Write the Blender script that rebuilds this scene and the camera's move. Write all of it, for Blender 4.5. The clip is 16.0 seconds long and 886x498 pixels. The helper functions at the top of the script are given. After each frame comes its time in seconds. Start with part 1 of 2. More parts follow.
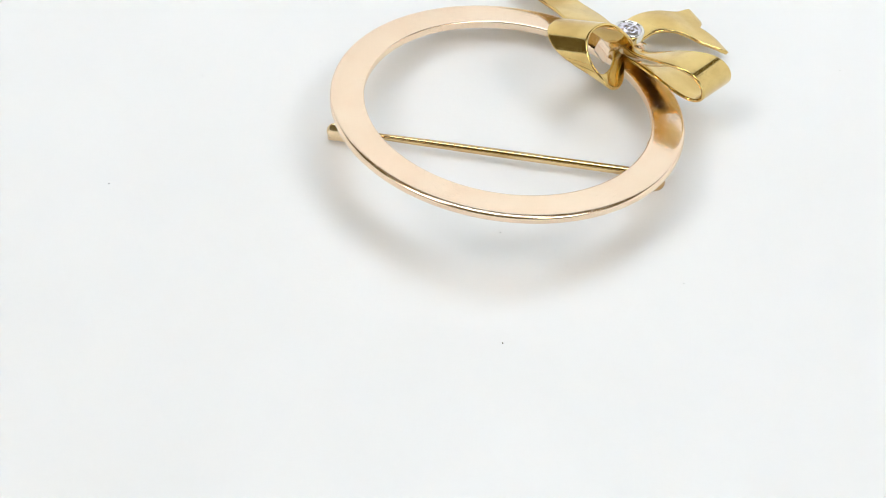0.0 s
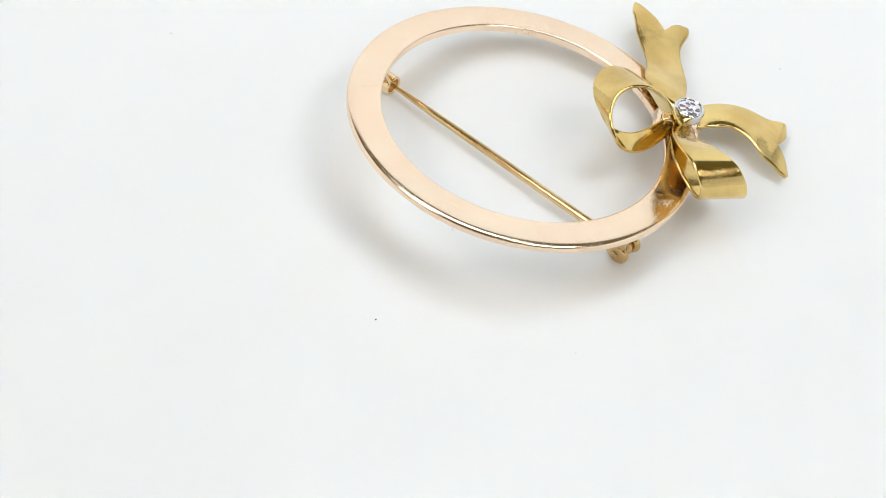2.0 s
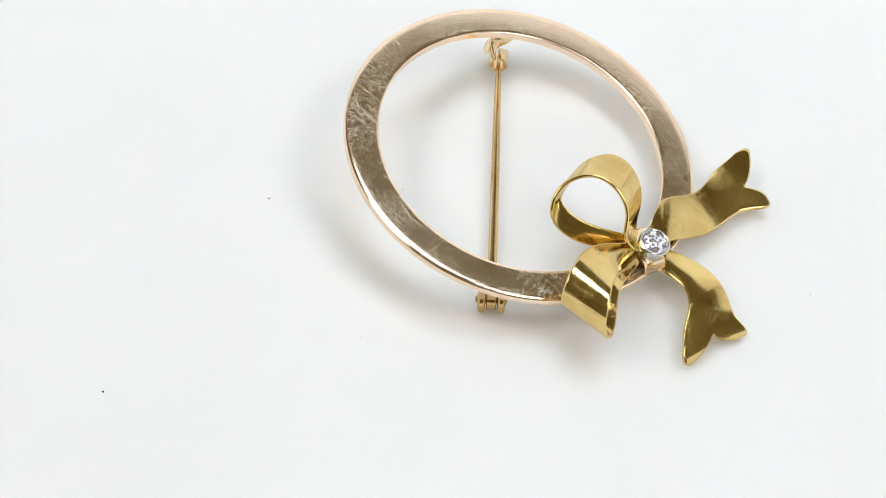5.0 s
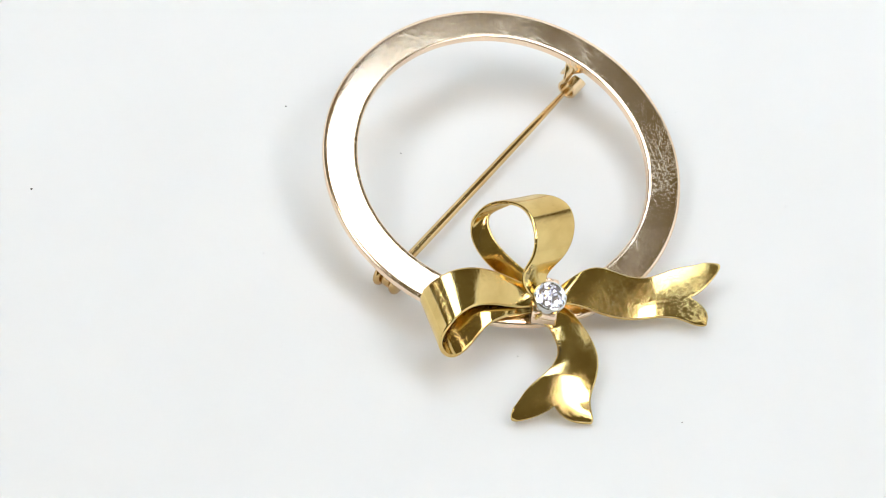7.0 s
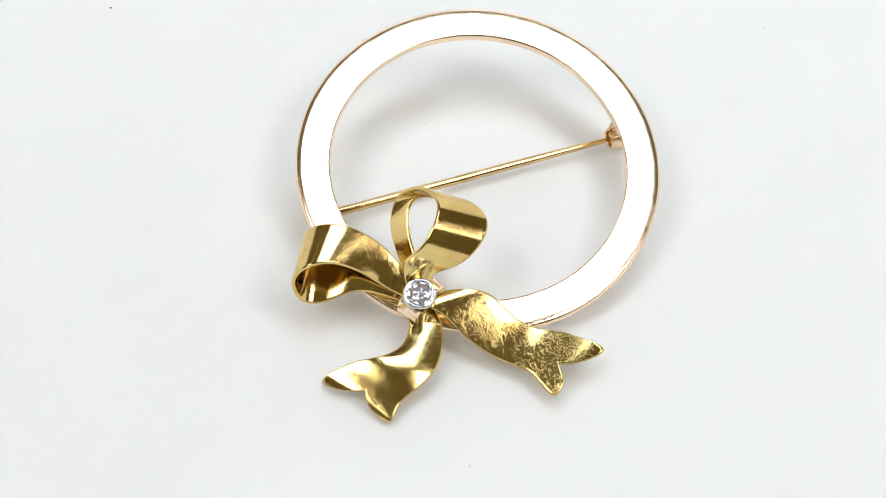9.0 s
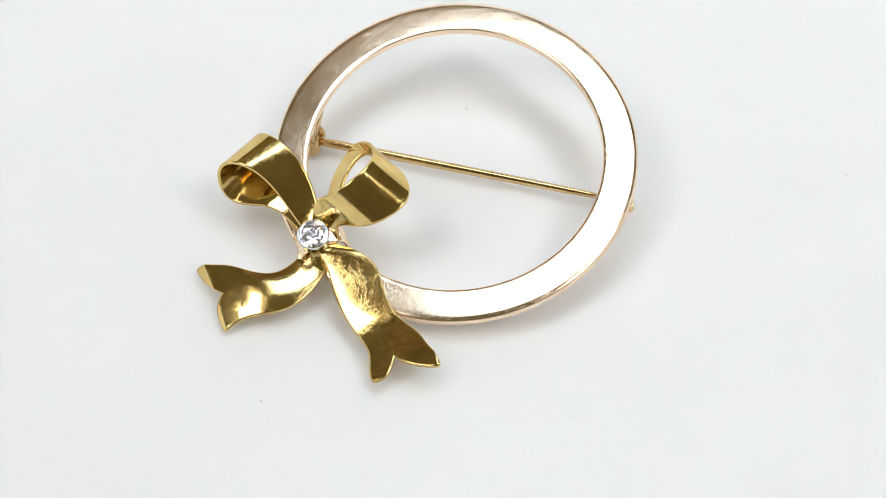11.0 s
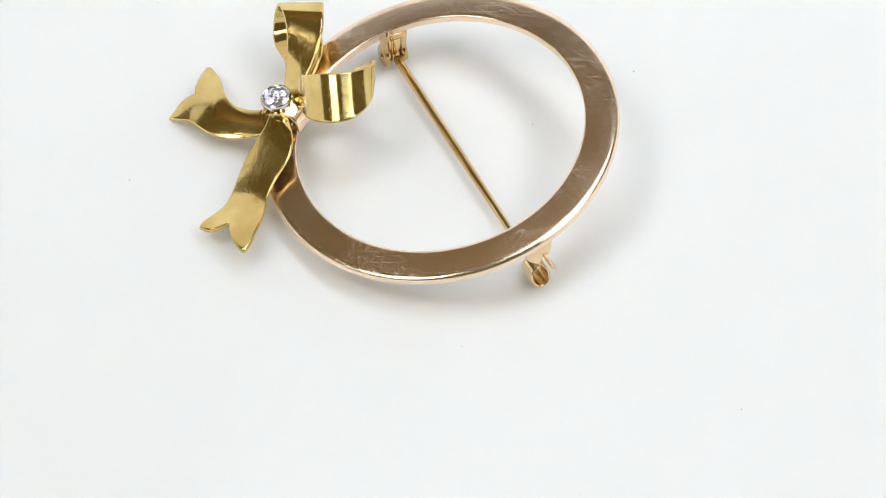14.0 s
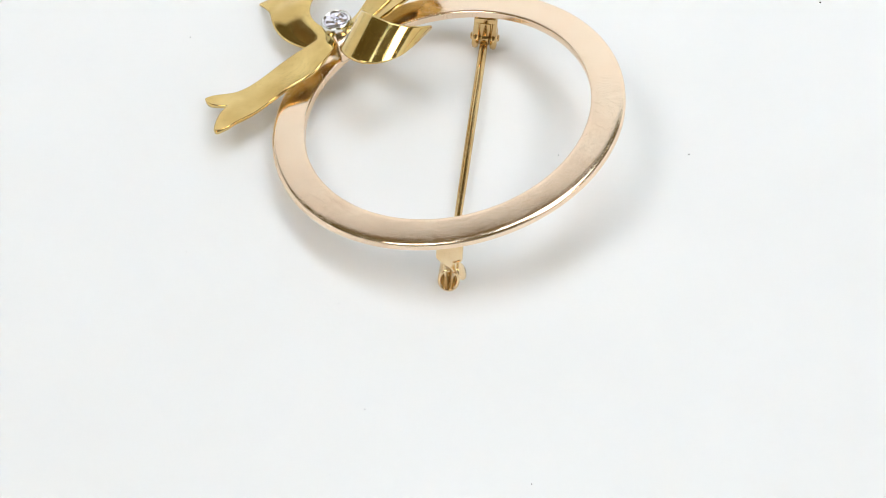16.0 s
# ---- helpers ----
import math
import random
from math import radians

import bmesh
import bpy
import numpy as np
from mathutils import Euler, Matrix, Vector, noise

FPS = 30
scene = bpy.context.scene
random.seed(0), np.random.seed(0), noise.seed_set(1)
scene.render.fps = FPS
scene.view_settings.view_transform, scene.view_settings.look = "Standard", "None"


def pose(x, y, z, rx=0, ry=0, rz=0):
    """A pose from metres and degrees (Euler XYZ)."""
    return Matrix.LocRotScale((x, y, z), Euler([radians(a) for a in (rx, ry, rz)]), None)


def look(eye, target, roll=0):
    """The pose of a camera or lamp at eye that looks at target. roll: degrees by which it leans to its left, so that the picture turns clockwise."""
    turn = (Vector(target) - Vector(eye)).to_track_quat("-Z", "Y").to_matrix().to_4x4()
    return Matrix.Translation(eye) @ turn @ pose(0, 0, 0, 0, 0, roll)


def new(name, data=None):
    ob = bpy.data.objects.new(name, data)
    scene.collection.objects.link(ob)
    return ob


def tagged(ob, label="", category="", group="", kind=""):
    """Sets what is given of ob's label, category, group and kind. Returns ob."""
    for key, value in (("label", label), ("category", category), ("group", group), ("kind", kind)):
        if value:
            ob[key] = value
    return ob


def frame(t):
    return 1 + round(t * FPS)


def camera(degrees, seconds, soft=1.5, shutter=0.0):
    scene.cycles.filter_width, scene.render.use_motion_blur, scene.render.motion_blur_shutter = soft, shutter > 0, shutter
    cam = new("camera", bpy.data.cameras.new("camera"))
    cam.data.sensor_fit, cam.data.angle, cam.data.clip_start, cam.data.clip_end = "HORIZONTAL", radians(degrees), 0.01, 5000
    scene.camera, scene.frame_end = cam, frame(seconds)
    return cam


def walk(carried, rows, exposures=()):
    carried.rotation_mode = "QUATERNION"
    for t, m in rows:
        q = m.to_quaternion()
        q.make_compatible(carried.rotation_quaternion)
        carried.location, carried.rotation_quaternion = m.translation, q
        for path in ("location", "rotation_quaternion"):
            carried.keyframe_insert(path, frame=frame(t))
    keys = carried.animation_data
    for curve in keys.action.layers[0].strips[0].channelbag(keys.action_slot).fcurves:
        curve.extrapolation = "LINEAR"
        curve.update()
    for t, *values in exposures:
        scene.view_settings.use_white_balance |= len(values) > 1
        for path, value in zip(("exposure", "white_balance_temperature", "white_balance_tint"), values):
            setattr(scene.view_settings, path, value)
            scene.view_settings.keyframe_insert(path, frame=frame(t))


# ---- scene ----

MM = 0.001  # shapes are written in millimetres

# camera: fixed on its stand, looking down at the turning plate
EYE = Vector((-0.00337, -0.13701, 0.16150))
PITCH, ROLL = radians(51.927), 3.072
cam = camera(24.11, 16.0, soft=0.55)
view = look(EYE, EYE + Vector((0, math.cos(PITCH), -math.sin(PITCH))), ROLL)
walk(cam, [(0.0, view), (16.0, view)], exposures=[(0.0, 0.0), (6.5, 0.0), (9.0, -0.03), (11.3, -0.075), (12.0, -0.045), (12.6, 0.0), (16.0, 0.0)])


def turn(t):
    """The plate's turn in degrees: nearly even, clockwise from above."""
    u = t - 8
    return -math.degrees(0.29231 * t + 0.01095 * (u * u - 64) / 100 - 0.0071 * (u ** 3 + 512 - 64 * t) / 1000)


# light: a dim room round three overhead light panels, the rear one cooler, the front pair warmer; an unseen board added
# behind them tints the ring's reflection
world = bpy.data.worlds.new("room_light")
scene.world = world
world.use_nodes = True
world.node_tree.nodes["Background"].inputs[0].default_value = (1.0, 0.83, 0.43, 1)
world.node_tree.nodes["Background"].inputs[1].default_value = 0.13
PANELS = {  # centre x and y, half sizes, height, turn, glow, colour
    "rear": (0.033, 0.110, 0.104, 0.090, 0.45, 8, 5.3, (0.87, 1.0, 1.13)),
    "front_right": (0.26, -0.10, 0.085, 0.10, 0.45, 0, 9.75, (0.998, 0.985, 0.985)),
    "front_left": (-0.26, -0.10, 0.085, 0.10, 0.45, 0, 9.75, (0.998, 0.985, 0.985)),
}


# ---- materials ----
def material(name, colour, rough, metal=0.0):
    m = bpy.data.materials.new(name)
    m.use_nodes = True
    b = m.node_tree.nodes["Principled BSDF"]
    b.inputs["Base Color"].default_value = (*colour, 1)
    b.inputs["Roughness"].default_value = rough
    b.inputs["Metallic"].default_value = metal
    return m, m.node_tree.nodes, m.node_tree.links, b


def ramp(nodes, links, source, stops):
    r = nodes.new("ShaderNodeValToRGB")
    while len(r.color_ramp.elements) < len(stops):
        r.color_ramp.elements.new(0.5)
    for e, (at, c) in zip(r.color_ramp.elements, stops):
        e.position, e.color = at, (*c, 1) if len(c) == 3 else (c[0], c[0], c[0], 1)
    links.new(source, r.inputs[0])
    return r.outputs[0]


def noise_at(nodes, links, scale, detail=3.0, stretch=(1, 1, 1), turned=0.0):
    co = nodes.new("ShaderNodeTexCoord")
    mp = nodes.new("ShaderNodeMapping")
    mp.vector_type = "TEXTURE"
    mp.inputs["Scale"].default_value = [1.0 / q for q in stretch]
    mp.inputs["Rotation"].default_value = (0, 0, radians(turned))
    links.new(co.outputs["Object"], mp.inputs[0])
    n = nodes.new("ShaderNodeTexNoise")
    n.inputs["Scale"].default_value = scale
    n.inputs["Detail"].default_value = detail
    links.new(mp.outputs[0], n.inputs["Vector"])
    return n.outputs["Fac"]


def gold(name, colour, tarnish, rough, scratch, ripple, wear=1.0):
    """Polished worn gold: faint tarnish clouds, hairline scratches in many directions, pits and rubbed patches."""
    m, nodes, links, b = material(name, colour, rough, 1.0)

    def math_node(kind, one, two, three=None):
        n = nodes.new("ShaderNodeMath")
        n.operation = kind
        for socket, v in zip(n.inputs, (one, two, three)):
            if v is None:
                continue
            if isinstance(v, float):
                socket.default_value = v
            else:
                links.new(v, socket)
        return n.outputs[0]

    cloud = noise_at(nodes, links, 260, 4)
    links.new(ramp(nodes, links, cloud, [(0.35, tarnish), (0.62, colour)]), b.inputs["Base Color"])
    hair = None
    for k, ang in enumerate((12, 33, 47, 71, 88, 102, 128, 149, 163)):
        along = 1300 + 90 * k if k % 2 else 110 + 60 * k  # short nicks and long hairlines in turn
        n = noise_at(nodes, links, 1.0, 0.0, (along, 10000 + 1300 * k, 120), ang)
        line = ramp(nodes, links, n, [(0.705, (0.0,)), (0.77, (1.0,))])
        hair = line if hair is None else math_node("MAXIMUM", hair, line)
    # rubbing is heavier in some patches than in others
    patch = ramp(nodes, links, noise_at(nodes, links, 150, 2), [(0.38, (0.35,)), (0.62, (1.0,))])
    hair = math_node("MULTIPLY", hair, patch)
    pits = ramp(nodes, links, noise_at(nodes, links, 3600, 1), [(0.70, (0.0,)), (0.78, (1.0,))])
    grain = noise_at(nodes, links, 7500, 2)
    marks = math_node("MAXIMUM", hair, math_node("MULTIPLY", pits, 0.7))
    wave = nodes.new("ShaderNodeBump")
    wave.inputs["Strength"].default_value = ripple
    wave.inputs["Distance"].default_value = 0.00006
    links.new(noise_at(nodes, links, 420, 2), wave.inputs["Height"])
    cut = nodes.new("ShaderNodeBump")
    cut.invert = True
    cut.inputs["Strength"].default_value = 0.2 * wear
    cut.inputs["Distance"].default_value = 0.000006
    links.new(math_node("ADD", marks, math_node("MULTIPLY", grain, 0.8)), cut.inputs["Height"])
    links.new(wave.outputs[0], cut.inputs["Normal"])
    links.new(cut.outputs[0], b.inputs["Normal"])
    soil = nodes.new("ShaderNodeMapRange")
    soil.inputs["To Min"].default_value = rough + 0.05
    soil.inputs["To Max"].default_value = max(rough - 0.03, 0.02)
    links.new(cloud, soil.inputs["Value"])
    worn = math_node("MULTIPLY_ADD", marks, scratch, soil.outputs[0])
    links.new(math_node("MULTIPLY_ADD", math_node("SUBTRACT", grain, 0.5), 0.3 * wear, worn), b.inputs["Roughness"])
    return m


ROSE = gold("rose_gold", (0.94, 0.765, 0.58), (0.92, 0.72, 0.53), 0.125, 0.15, 0.01, 1.3)
YELLOW = gold("yellow_gold", (0.80, 0.61, 0.25), (0.64, 0.44, 0.155), 0.065, 0.13, 0.14, 1.3)
PIN_GOLD = gold("pin_gold", (0.75, 0.55, 0.28), (0.60, 0.40, 0.18), 0.12, 0.1, 0.04, 0.5)
CATCH_GOLD = gold("catch_gold", (0.90, 0.72, 0.46), (0.80, 0.58, 0.33), 0.14, 0.1, 0.05, 0.6)
WHITE_GOLD = gold("white_gold", (0.72, 0.72, 0.70), (0.60, 0.60, 0.59), 0.10, 0.2, 0.05, 0.6)

# part metal and pale lilac stand in for the light inside the stone
DIAMOND, _n, _l, _b = material("diamond", (1, 1, 1), 0.03)
_b.inputs["Transmission Weight"].default_value = 0.1
_b.inputs["IOR"].default_value = 2.42
_b.inputs["Base Color"].default_value = (0.84, 0.82, 0.92, 1)
_b.inputs["Metallic"].default_value = 0.7


def plain(name, colour, rough, scale, spread=0.03, relief=0.1, depth=0.0002):
    m, nodes, links, b = material(name, colour, rough)
    n = noise_at(nodes, links, scale, 5)
    lo = tuple(c * (1 - spread) for c in colour)
    links.new(ramp(nodes, links, n, [(0.3, lo), (0.7, colour)]), b.inputs["Base Color"])
    bump = nodes.new("ShaderNodeBump")
    bump.inputs["Strength"].default_value = relief
    bump.inputs["Distance"].default_value = depth
    links.new(noise_at(nodes, links, scale * 40, 3), bump.inputs["Height"])
    links.new(bump.outputs[0], b.inputs["Normal"])
    return m


PLATE = plain("white_plate", (0.86, 0.865, 0.86), 0.45, 60, 0.02, 0.15, 0.00005)
_p = PLATE.node_tree.nodes["Principled BSDF"]
_p.inputs["Subsurface Weight"].default_value = 0.7
_p.inputs["Subsurface Radius"].default_value = (1.0, 0.95, 0.9)
_p.inputs["Subsurface Scale"].default_value = 0.004
BOARD = plain("white_board", (0.94, 0.94, 0.94), 0.6, 12)
WALL = plain("grey_wall", (0.42, 0.42, 0.41), 0.8, 3, 0.06)
HOUSING = plain("black_housing", (0.03, 0.03, 0.032), 0.5, 80, 0.1)
# brown of the added board, chosen for the tone it gives the ring
STAND_IN_BROWN = plain("stand_in_brown", (0.54, 0.36, 0.18), 0.6, 9, 0.25)
LINT = plain("lint", (0.75, 0.70, 0.62), 0.8, 3000, 0.1)
SPECK = plain("dust", (0.06, 0.05, 0.05), 0.8, 3000, 0.3)

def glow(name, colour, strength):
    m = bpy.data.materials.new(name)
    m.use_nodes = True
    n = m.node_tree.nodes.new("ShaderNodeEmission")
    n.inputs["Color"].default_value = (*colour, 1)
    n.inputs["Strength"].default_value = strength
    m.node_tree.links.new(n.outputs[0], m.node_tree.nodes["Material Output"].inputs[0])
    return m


# ---- mesh helpers ----
def part(name, bm, mat, parent=None, label="", smooth=True):
    """Links a bmesh as one mesh object under a thing or a part."""
    me = bpy.data.meshes.new(name)
    bmesh.ops.recalc_face_normals(bm, faces=bm.faces)
    for f in bm.faces:
        f.smooth = smooth
    bm.to_mesh(me)
    bm.free()
    me.materials.append(mat)
    ob = new(name, me)
    ob.parent = parent
    return tagged(ob, label)


def skin(rings, closed=True, caps=True):
    """A bmesh through rows of points; each row is a closed ring unless told otherwise."""
    bm = bmesh.new()
    rows = [[bm.verts.new(Vector(q) * MM) for q in r] for r in rings]
    n = len(rows[0])
    for a, b in zip(rows, rows[1:]):
        for i in range(n if closed else n - 1):
            j = (i + 1) % n
            bm.faces.new((a[i], a[j], b[j], b[i]))
    if caps:
        bm.faces.new(rows[0][::-1])
        bm.faces.new(rows[-1])
    return bm


def box(size, at=(0, 0, 0), bevel=0.0, m=None):
    """A bevelled box in millimetres."""
    bm = bmesh.new()
    bmesh.ops.create_cube(bm, size=1.0)
    bmesh.ops.scale(bm, vec=Vector(size) * MM, verts=bm.verts)
    if bevel:
        bmesh.ops.bevel(bm, geom=bm.edges[:], offset=bevel * MM, segments=3, affect="EDGES", profile=0.5)
    if m is not None:
        bmesh.ops.transform(bm, matrix=m, verts=bm.verts)
    bmesh.ops.translate(bm, vec=Vector(at) * MM, verts=bm.verts)
    return bm


def lathe(profile, m, steps=48):
    """A turned shape from (radius, height) pairs in millimetres, set by the matrix m."""
    rings = []
    for k in range(steps):
        a = 2 * math.pi * k / steps
        rings.append([m @ Vector((r * math.cos(a), r * math.sin(a), z)) for r, z in profile])
    bm = bmesh.new()
    rows = [[bm.verts.new(q * MM) for q in r] for r in rings]
    for k in range(steps):
        a, b = rows[k], rows[(k + 1) % steps]
        for i in range(len(profile) - 1):
            bm.faces.new((a[i], b[i], b[i + 1], a[i + 1]))
    bmesh.ops.remove_doubles(bm, verts=bm.verts, dist=1e-7)
    return bm


def tube(path, radii, sides=20):
    """A round rod along a path in millimetres."""
    rings = []
    for i, q in enumerate(path):
        q = Vector(q)
        d = (Vector(path[min(i + 1, len(path) - 1)]) - Vector(path[max(i - 1, 0)])).normalized()
        u = d.cross(Vector((0, 0, 1))).normalized()
        v = u.cross(d)
        rings.append([q + radii[i] * (math.cos(2 * math.pi * k / sides) * u + math.sin(2 * math.pi * k / sides) * v) for k in range(sides)])
    return skin(rings)


def spline(points, s):
    """A clamped cubic B-spline through the frame of a few control points, at s from 0 to 1."""
    n, k = len(points), 3
    knots = [0.0] * k + [i / (n - k) for i in range(n - k + 1)] + [1.0] * k
    s = min(max(s, 0.0), 1.0 - 1e-9)
    j = max(i for i in range(k, n) if knots[i] <= s)
    d = [Vector(points[i + j - k]) for i in range(k + 1)]
    for r in range(1, k + 1):
        for i in range(k, r - 1, -1):
            lo, hi = knots[i + j - k], knots[i + 1 + j - r]
            d[i] = d[i - 1].lerp(d[i], (s - lo) / (hi - lo))
    return d[k]


def strip(surface, rows, thick, columns=10):
    """A thin metal strip with rounded edges over surface(s, v), s along it and v from -1 to 1 across."""
    vs = [-1.0, -0.97] + [-0.94 + 1.88 * i / columns for i in range(columns + 1)] + [0.97, 1.0]
    rings = []
    for i in range(rows + 1):
        s = i / rows
        top, low = [], []
        for v in vs:
            e = 0.01
            q = surface(s, v)
            ds = surface(min(s + e, 1), v) - surface(max(s - e, 0), v)
            dv = surface(s, min(v + e, 1)) - surface(s, max(v - e, -1))
            nrm = ds.cross(dv).normalized()
            top.append(q + nrm * thick / 2)
            low.append(q - nrm * thick / 2)
        left = (top[0] - top[1]).normalized() * thick * 0.45
        right = (top[-1] - top[-2]).normalized() * thick * 0.45
        ring = top + [top[-1] + right * 0.7 + (low[-1] - top[-1]) * 0.2, (top[-1] + low[-1]) / 2 + right, low[-1] + right * 0.7 + (top[-1] - low[-1]) * 0.2]
        ring += low[::-1] + [low[0] + left * 0.7 + (top[0] - low[0]) * 0.2, (top[0] + low[0]) / 2 + left, top[0] + left * 0.7 + (low[0] - top[0]) * 0.2]
        rings.append(ring)
    bm = skin(rings, caps=False)
    bm.verts.ensure_lookup_table()
    n, m = len(vs), len(rings[0])
    for base in (0, rows * m):
        loop = [bm.verts[base + k] for k in range(m)]
        for k in range(n - 1):
            bm.faces.new((loop[k], loop[k + 1], loop[2 * n + 1 - k], loop[2 * n + 2 - k]))
        bm.faces.new(loop[n - 1:n + 4])
        bm.faces.new(loop[2 * n + 2:] + [loop[0]])
    return bm


# ---- the set ----
def build_set():
    table = part("table", box((1600, 1400, 40), (0, 0, -50), 6), BOARD)
    tagged(table, "white laminate photo table under the turntable", "table", kind="structure")
    base = 240.0
    # side and front boards are unseen reflectors, added to lighten the shadows on the plate
    for turned, name, high, lean in ((0, "backdrop", 340, 10), (90, "side_reflector", 230, 16), (-90, "side_reflector", 250, 16), (180, "front_reflector", 120, 16)):
        lean = radians(lean)
        m = Matrix.Rotation(radians(turned), 4, "Z")
        out, up = math.sin(lean) * high, math.cos(lean) * high
        rows = []
        for o, z in ((0, -29.5), (out, up - 29.5)):
            w = base + o - 2
            rows.append([m @ Vector(q) for q in ((-w, base + o, z), (w, base + o, z), (w, base + o + 9, z - 4), (-w, base + o + 9, z - 4))])
        board = part(name, skin(rows), BOARD, smooth=False)
        tagged(board, "white foam board leaning outward beside the plate, out of view, bouncing light onto it", "backdrop", kind="structure")
    tagged(part("floor", box((6000, 6000, 80), (0, 0, -1040)), WALL), "plain grey studio floor", "floor", kind="structure")


def build_table_legs():
    for x in (-720, 720):
        for y in (-620, 620):
            tagged(part("table_leg", box((50, 50, 930), (x, y, -535), 4), HOUSING), "black square steel leg of the photo table", "table leg", "legs of the photo table")


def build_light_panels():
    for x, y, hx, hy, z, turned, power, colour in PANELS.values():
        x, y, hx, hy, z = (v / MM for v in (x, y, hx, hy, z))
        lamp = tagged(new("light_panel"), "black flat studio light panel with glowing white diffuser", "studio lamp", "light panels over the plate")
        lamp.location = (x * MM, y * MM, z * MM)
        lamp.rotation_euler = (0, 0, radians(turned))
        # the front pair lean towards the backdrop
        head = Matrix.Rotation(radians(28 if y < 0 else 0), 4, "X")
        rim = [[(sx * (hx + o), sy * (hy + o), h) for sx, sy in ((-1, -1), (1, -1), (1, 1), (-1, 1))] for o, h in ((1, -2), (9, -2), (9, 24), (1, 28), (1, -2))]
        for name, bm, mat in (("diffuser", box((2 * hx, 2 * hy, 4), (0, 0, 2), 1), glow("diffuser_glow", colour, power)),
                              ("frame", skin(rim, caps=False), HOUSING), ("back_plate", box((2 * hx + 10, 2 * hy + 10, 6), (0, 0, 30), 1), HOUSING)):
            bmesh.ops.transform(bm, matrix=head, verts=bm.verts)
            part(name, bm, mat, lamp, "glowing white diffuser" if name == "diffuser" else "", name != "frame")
        reach = 760 if y > 0 else -760
        part("boom", tube([(0, 0, 42), (0, reach, 42)], [9, 9]), HOUSING, lamp)
        part("pole", tube([(0, reach, 70), (0, reach, -1000 - z)], [12, 14]), HOUSING, lamp)
        part("foot", lathe([(0, 20), (150, 16), (160, 8), (160, 0), (0, 0)], Matrix.Translation((0, reach, -1000 - z))), HOUSING, lamp)


def build_stand_in_board():
    """An unseen board added on its own stand behind the panels, to give the ring a warm brown reflection."""
    board = tagged(new("stand_in_board"), "orange-brown board on a black stand, added out of view for the ring to mirror", "board")
    board.location = (-0.20, 0.345, 0.50)
    part("panel", box((260, 270, 16), (0, 0, 8), 2), STAND_IN_BROWN, board, "orange-brown panel added for its reflection in the ring")
    part("boom", tube([(0, 0, 26), (-500, 520, 26)], [9, 9]), HOUSING, board)
    part("pole", tube([(-500, 520, 50), (-500, 520, -1500)], [12, 14]), HOUSING, board)
    part("foot", lathe([(0, 20), (150, 16), (160, 8), (160, 0), (0, 0)], Matrix.Translation((-500, 520, -1500))), HOUSING, board)


# ---- the turntable ----
def build_turntable():
    prof = [(0, 0), (93, 0), (94.2, -0.4), (95, -1.5), (95, -9), (94, -10), (60, -10), (60, -30), (0, -30)]
    plate = part("turntable", lathe(prof, Matrix(), 160), PLATE)
    tagged(plate, "white matt round turntable plate with dust specks", "turntable")
    rng = random.Random(5)
    specks = ((2.8, -21.55, 0.09), (2.25, -8.05, 0.06), (25.35, -37.5, 0.13), (-17.4, 13.8, 0.04), (17.45, 30.95, 0.06), (18.6, 14.2, 0.05), (20.4, -13.2, 0.04),
              (-29.6, 10.9, 0.04), (-11.6, 28.9, 0.04), (-36.8, 13.9, 0.04), (-37.3, -4.5, 0.07), (-33.1, -12.4, 0.04), (38.0, 16.6, 0.04))
    for x, y, r in specks:
        bm = bmesh.new()
        bmesh.ops.create_icosphere(bm, subdivisions=1, radius=r * MM)
        for v in bm.verts:
            v.co = Vector((v.co.x * rng.uniform(0.7, 1.4), v.co.y * rng.uniform(0.7, 1.3), v.co.z * 0.5)) + Vector((x, y, 0.04)) * MM
        part("dust_speck", bm, SPECK, plate, "dark dust speck")
    return plate


# ---- the brooch ----
RING_AT = Vector((2.446, 3.715, 6.16))
RING_N = Vector((0.0700, 0.2140, 1.0)).normalized()
STONE = Vector((14.83, 15.28, 6.05))


def ring_frame():
    u = (Vector((1, 0, 0)) - RING_N.x * RING_N).normalized()
    m = Matrix((u, RING_N.cross(u), RING_N)).transposed().to_4x4()
    m.translation = RING_AT
    return m


def build_ring(brooch):
    # the upper face is a little domed, then rolls over a worn edge
    dome = [(14.75 + 0.3 * k, -0.0055 * (0.3 * k) ** 2) for k in range(10)]
    prof = dome + [(17.6, -0.06), (17.76, -0.10), (17.88, -0.16), (17.97, -0.26), (18.0, -0.36), (18.0, -0.72), (18.0, -0.76), (17.88, -0.9), (17.84, -0.9),
                   (14.78, -0.9), (14.74, -0.9), (14.61, -0.78), (14.61, -0.74), (14.61, -0.16), (14.61, -0.12), (14.66, -0.04), (14.75, 0.0)]
    part("ring", lathe(prof, ring_frame(), 256), ROSE, brooch, "flat polished rose-gold ring with fine scratches")


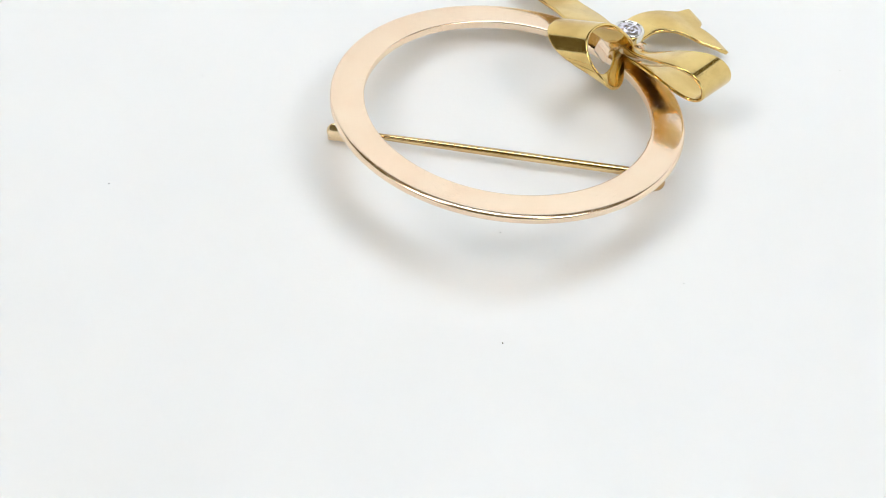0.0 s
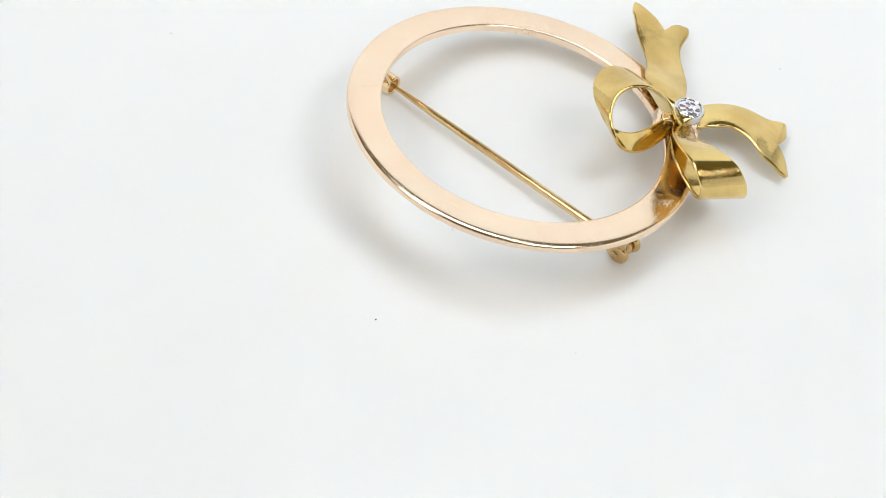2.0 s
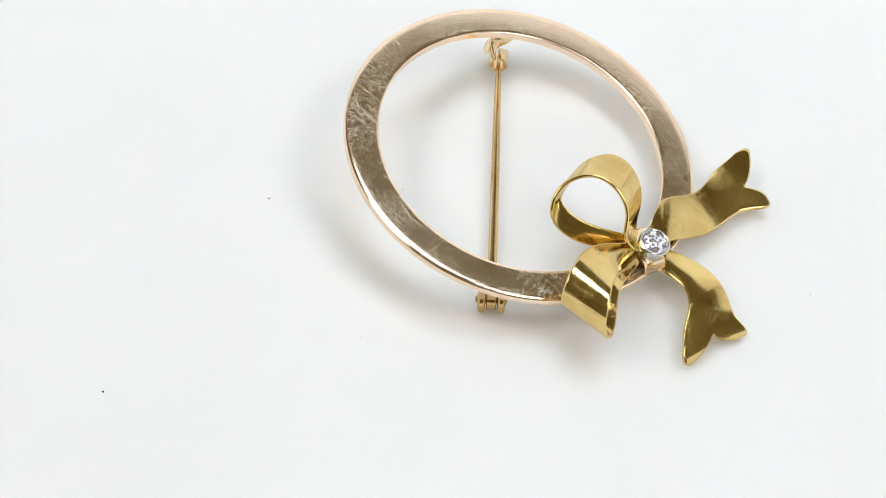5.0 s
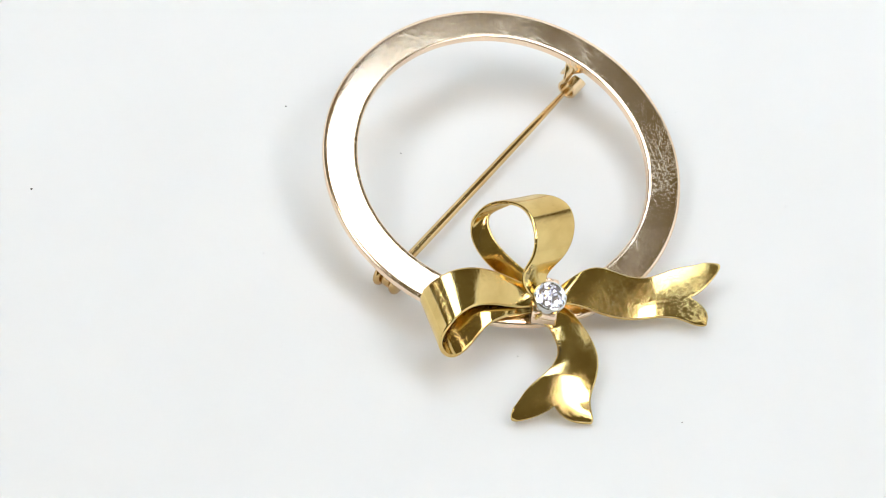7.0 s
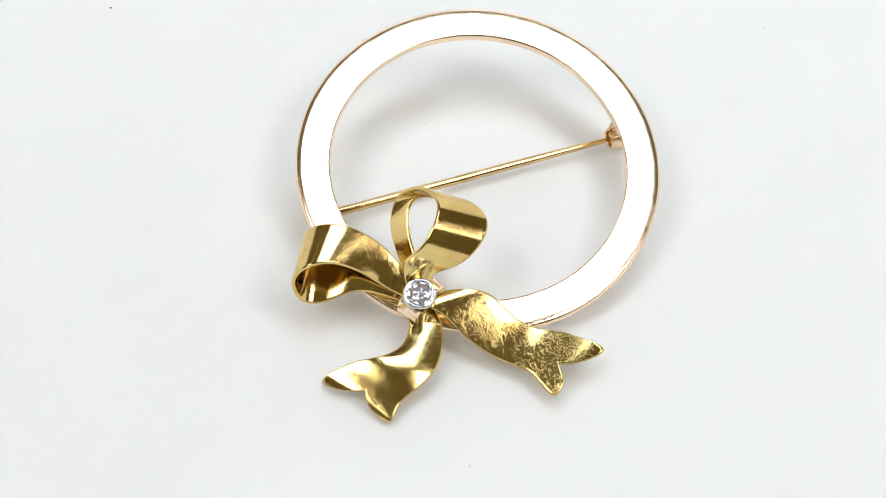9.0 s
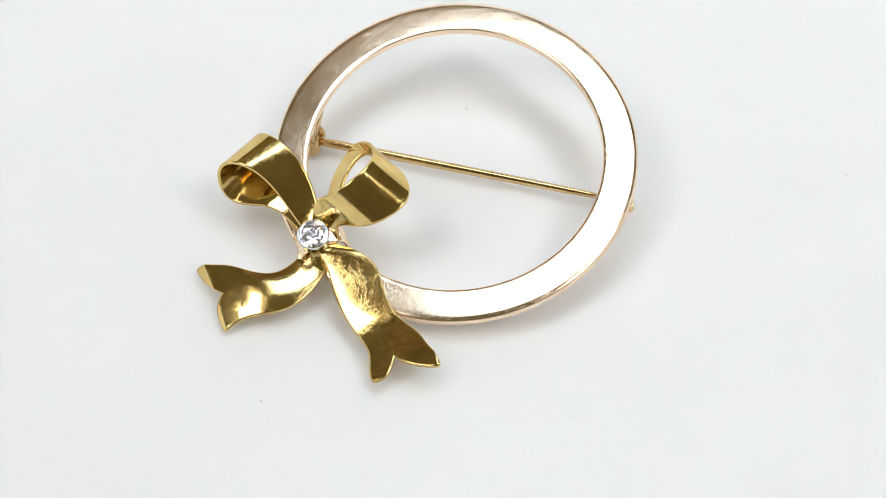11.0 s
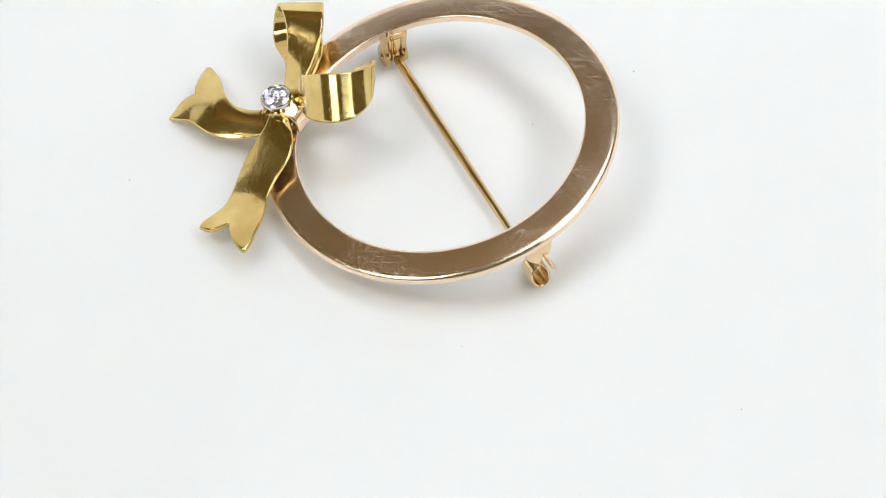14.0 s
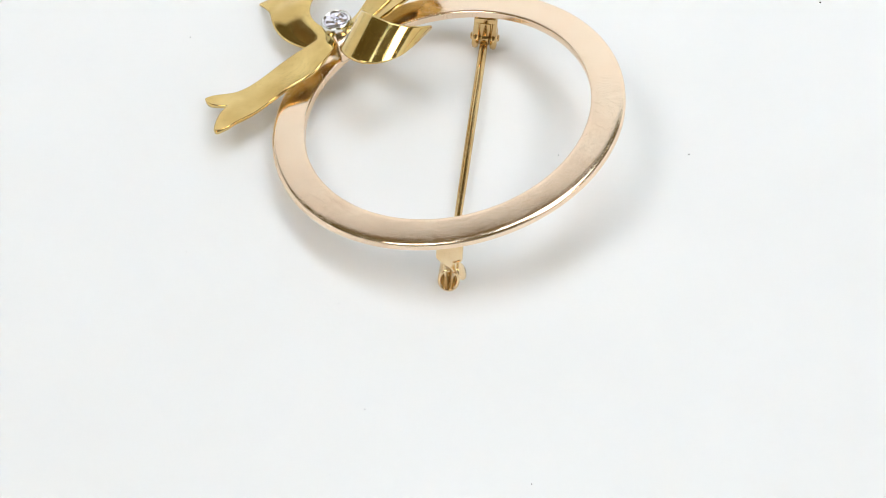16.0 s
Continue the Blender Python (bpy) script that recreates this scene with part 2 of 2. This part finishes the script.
def build_lint(brooch):
    """A pinch of pale curled fibres caught on the ring beside the bow."""
    m, rng, bm = ring_frame(), random.Random(11), bmesh.new()
    for k in range(16):
        q, way, path = Vector((16.8 + rng.gauss(0, 0.33), 0.65 + rng.gauss(0, 0.4), 0.02)), rng.uniform(0, 6.28), []
        for i in range(8):
            path.append(m @ q)
            way += rng.gauss(0, 0.7)
            q = q + Vector((math.cos(way), math.sin(way), 0)) * 0.07 + Vector((0, 0, rng.uniform(-0.01, 0.012)))
            q.z = min(max(q.z, 0.0), 0.06)
        one = tube(path, [0.016] * len(path), 5)
        spare = bpy.data.meshes.new("spare")
        one.to_mesh(spare)
        one.free()
        bm.from_mesh(spare)
        bpy.data.meshes.remove(spare)
    part("lint", bm, LINT, brooch, "pale curled lint fibres")


def tail_surface(centre, half, notch, off, wave):
    """A ribbon tail: its centre line, half-width vectors, and a forked end cut back at off between two rounded lobes."""
    def at(s, v):
        if v > off:  # rounded lobe
            w = (v - off) / (1 - off)
            cut = ((0.62 - w) / 0.62) ** 1.5 if w < 0.62 else 0.62 * ((w - 0.62) / 0.38) ** 2
        else:  # pointed lobe
            cut = (1.0 - (off - v) / (1 + off)) ** 2.2
        u = s * (1.0 - notch * cut)
        return spline(centre, u) + v * spline(half, u) + Vector((0, 0, wave * (1 - v * v) * math.sin(math.pi * u) + 0.15 * max(0.0, (u - 0.78) / 0.22) ** 1.5))
    return at


def build_tails(brooch):
    a = tail_surface([(15.0, 14.9, 4.4), (12.8, 15.7, 4.9), (10.70, 16.97, 4.61), (10.02, 19.45, 3.42), (8.07, 22.23, 2.09), (5.32, 24.40, 2.6), (4.96, 26.81, 2.35), (3.49, 27.55, 2.4)],
                     [(-1.7, 0.1, 0.1), (-2.5, 0.0, 0.15), (-2.2, -0.1, 0.34), (-1.75, -1.1, 0.8), (-3.6, -0.91, 0.98)], 0.125, -0.17, 0.1)
    part("tail", strip(a, 70, 0.38, 32), YELLOW, brooch, "forked ribbon tail of yellow gold")
    b = tail_surface([(14.9, 15.4, 3.6), (14.7, 16.5, 3.0), (15.02, 17.27, 2.7), (16.80, 19.83, 2.4), (19.78, 20.31, 2.35), (21.91, 19.71, 1.7), (23.64, 20.58, 1.1), (24.33, 19.94, 0.55)],
                     [(1.25, -0.2, 0.0), (1.35, -0.62, 0.15), (1.10, -1.69, 0.5), (0.95, -2.74, 0.55), (2.20, -3.70, 0.25)], 0.13, 0.0, 0.25)
    part("tail", strip(b, 70, 0.38, 32), YELLOW, brooch, "forked ribbon tail of yellow gold")


def loop_surface(edge, width):
    def at(s, v):
        return spline(edge, s) + (v + 1) / 2 * spline(width, s)
    return at


def build_loops(brooch):
    c = loop_surface(LOOP_C, [(-1.40, 0.93, -0.71), (-3.26, 1.60, -2.03), (-4.10, 3.13, -2.30), (-3.21, 2.48, 0.31), (-1.6, -0.4, 2.2), (-0.9, -0.2, 1.0)])
    part("loop", strip(c, 90, 0.38), YELLOW, brooch, "curled ribbon loop of yellow gold")
    d = loop_surface(LOOP_D, [(-1.46, 0.0, 0.8), (-3.00, -1.09, 0.47), (-3.02, -3.33, 0.64), (-3.06, -4.29, 1.62), (-2.26, -2.92, 2.16), (-0.8, -0.4, 1.2)])
    part("loop", strip(d, 90, 0.38), YELLOW, brooch, "curled ribbon loop of yellow gold")


LOOP_C = [(15.1, 14.0, 4.7), (15.39, 11.69, 6.87), (13.78, 13.01, 8.43), (11.40, 11.73, 10.41), (9.54, 9.28, 10.63), (10.40, 6.16, 9.71), (11.96, 5.36, 8.47), (12.37, 5.38, 7.64), (13.44, 6.04, 6.19), (14.39, 9.36, 4.84), (14.2, 14.2, 3.8)]
LOOP_D = [(15.6, 14.0, 4.5), (16.84, 12.80, 4.88), (18.26, 11.62, 6.53), (21.03, 10.02, 8.54), (23.91, 9.38, 8.58), (25.38, 8.86, 6.26), (24.52, 10.01, 3.48), (21.97, 10.86, 3.63), (18.91, 11.08, 5.00), (15.99, 13.37, 3.35), (14.6, 14.2, 2.6)]


def build_setting(brooch):
    """The clamp over the crossing ribbons, and the stone in its bezel."""
    along = Vector((4.7, 2.1, -0.3)).normalized()
    across = RING_N.cross(along).normalized()

    def saddle(s, v):
        x = (s - 0.5) * 2
        return Vector((14.05, 14.45, 0)) + along * 2.3 * math.sin(x * 1.35) / math.sin(1.35) + across * 1.05 * v + Vector((0, 0, 5.1 - 1.8 * abs(x) ** 3))
    clamp = part("clamp", strip(saddle, 30, 0.4), ROSE, brooch, "rose-gold clamp strip across the knot")
    for k in (-1, 0, 1):  # raised ribs across the clamp, clear of the cup
        for end in (-1, 1):
            at = [saddle(0.5 + end * (0.37 + 0.09 * k), v) + RING_N * 0.19 for v in (-0.9, -0.3, 0.3, 0.9)]
            part("rib", tube(at, [0.11, 0.14, 0.14, 0.11], 10), ROSE, clamp)
    m = Matrix.Translation(STONE) @ RING_N.to_track_quat("Z", "Y").to_matrix().to_4x4()
    prof = [(1.22, -0.35), (1.30, 0.02), (1.42, 0.05), (1.56, -0.05), (1.62, -0.25), (1.5, -1.0), (1.25, -1.7), (0.8, -2.1), (0.6, -2.1), (0.9, -1.3), (1.22, -0.35)]
    bezel = part("bezel", lathe(prof, m, 64), WHITE_GOLD, brooch, "white-gold bezel cup")
    # round brilliant: rings of small facets, each tilted at random in place of inner sparkle, from the table to the
    # girdle, then the pavilion
    bm = bmesh.new()
    cut, count = random.Random(7), 14
    levels = []
    for i, (r, z, play) in enumerate(((0.22, 0.16, 0.10), (0.46, 0.15, 0.13), (0.70, 0.13, 0.12), (0.95, 0.06, 0.09), (1.14, -0.02, 0.05), (1.29, -0.12, 0.0), (1.29, -0.18, 0.0))):
        off = 0.5 * (i % 2) if i < 6 else 0.5
        ring = []
        for k in range(count):
            a = 2 * math.pi * (k + off) / count
            ring.append(bm.verts.new((m @ Vector((r * math.cos(a), r * math.sin(a), z + cut.uniform(-play, play)))) * MM))
        levels.append(ring)
    top, culet = bm.verts.new((m @ Vector((0, 0, 0.2))) * MM), bm.verts.new((m @ Vector((0, 0, -1.2))) * MM)
    for k in range(count):
        j = (k + 1) % count
        bm.faces.new((top, levels[0][k], levels[0][j]))
        for i in range(5):
            a, b = levels[i], levels[i + 1]
            if i % 2 == 0:
                bm.faces.new((a[k], b[k], a[j]))
                bm.faces.new((a[j], b[k], b[j]))
            else:
                bm.faces.new((a[k], b[j], a[j]))
                bm.faces.new((a[k], b[k], b[j]))
        bm.faces.new((levels[5][k], levels[6][k], levels[6][j], levels[5][j]))
        bm.faces.new((levels[6][k], culet, levels[6][j]))
    part("diamond", bm, DIAMOND, bezel, "round brilliant-cut diamond", smooth=False)


PIN_FROM, PIN_TO = Vector((17.5, -0.5, 1.32)), Vector((-14.5, 3.14, 1.26))


def build_pin(brooch):
    d = (PIN_TO - PIN_FROM).normalized()
    side = Vector((-d.y, d.x, 0)).normalized()
    path = [PIN_FROM + d * k for k in (0.4, 1.2, 2.4, 5, 10, 15, 20, 25, 28, 31, 32.4)]
    part("pin", tube(path, [0.30, 0.42, 0.46, 0.46, 0.45, 0.44, 0.42, 0.38, 0.32, 0.22, 0.10]), PIN_GOLD, brooch, "straight gold pin stem")
    # hinge: a plate on the ring, two round cheeks, the pin's knuckle and its rivet
    turned = Matrix((d, side, Vector((0, 0, 1)))).transposed().to_4x4()
    hinge = part("hinge", box((2.4, 2.3, 0.8), PIN_FROM + Vector((0.1, 0, 3.4)), 0.2, turned), PIN_GOLD, brooch, "gold pin hinge")
    lie = Matrix.Translation(PIN_FROM) @ (turned @ Matrix.Rotation(radians(90), 4, "X"))
    for s in (-1, 1):
        disc = [(0, 0.38), (0.95, 0.38), (1.2, 0.27), (1.3, 0.0), (1.2, -0.27), (0.95, -0.38), (0, -0.38)]
        part("cheek", lathe(disc, Matrix.Translation(side * s * 0.95) @ lie, 36), PIN_GOLD, hinge)
        part("cheek_post", box((1.6, 0.66, 2.9), PIN_FROM + side * s * 0.9 + Vector((0, 0, 1.8)), 0.15, turned), PIN_GOLD, hinge)
    part("stop_block", box((1.5, 1.16, 2.0), PIN_FROM + d * 0.05 + Vector((0, 0, 1.75)), 0.2, turned), PIN_GOLD, hinge)
    part("knuckle", lathe([(0, 0.5), (0.85, 0.5), (0.95, 0.4), (0.95, -0.4), (0.85, -0.5), (0, -0.5)], lie, 32), PIN_GOLD, hinge)
    part("rivet", lathe([(0, 1.55), (0.3, 1.55), (0.4, 1.42), (0.4, -1.42), (0.3, -1.55), (0, -1.55)], lie, 20), PIN_GOLD, hinge)
    # catch: a plate that twists down from the ring and rolls into a scoop, and its locking tab
    at = PIN_TO
    first = radians(60)

    def reach(a, v):  # the outer end is cut on a slant
        return d * (1.2 * v - 1.0 * max(v, 0.0) * (math.sin(a) + 1) / 2)

    def scroll(s, v):
        a = first - radians(335) * s
        r = 0.95 - 0.06 * s
        return at + reach(a, v) + side * r * math.cos(a) + Vector((0, 0, r * math.sin(a)))
    catch = part("catch", strip(scroll, 40, 0.3, 8), CATCH_GOLD, brooch, "rolled gold safety catch")

    def stem(s, v):
        e = min(s / 0.42, 1.0)
        e = e * e * (3 - 2 * e)
        low = reach(first, v) + side * 0.95 * math.cos(first)
        top = side * (-1.15 * v - 0.1) + d * 0.1
        return at + low * (1 - e) + top * e + Vector((0, 0, 0.95 * math.sin(first) - 0.03 + 4.75 * s))
    part("stem", strip(stem, 20, 0.32, 8), CATCH_GOLD, catch)
    tab = [(0, 0.16), (0.72, 0.16), (0.85, 0.08), (0.85, -0.08), (0.72, -0.16), (0, -0.16)]
    lean = Matrix.Translation(at + side * 1.15 + Vector((0, 0, 1.2)) + d * 0.35) @ turned @ Matrix.Rotation(radians(-58), 4, "X")
    part("tab", lathe(tab, lean, 24), CATCH_GOLD, catch)


def build_brooch():
    brooch = tagged(new("brooch"), "round rose-gold brooch with yellow-gold ribbon bow and diamond", "brooch")
    build_ring(brooch)
    build_loops(brooch)
    build_tails(brooch)
    build_setting(brooch)
    build_pin(brooch)
    build_lint(brooch)
    return brooch


build_set()
build_table_legs()
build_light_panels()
build_stand_in_board()
turntable = build_turntable()
brooch = build_brooch()


def motions():
    """The plate turns evenly on its spindle, and carries the brooch."""
    rows = [(t * 0.5, pose(0, 0, 0, 0, 0, turn(t * 0.5))) for t in range(33)]
    walk(turntable, rows)
    walk(brooch, rows)


motions()
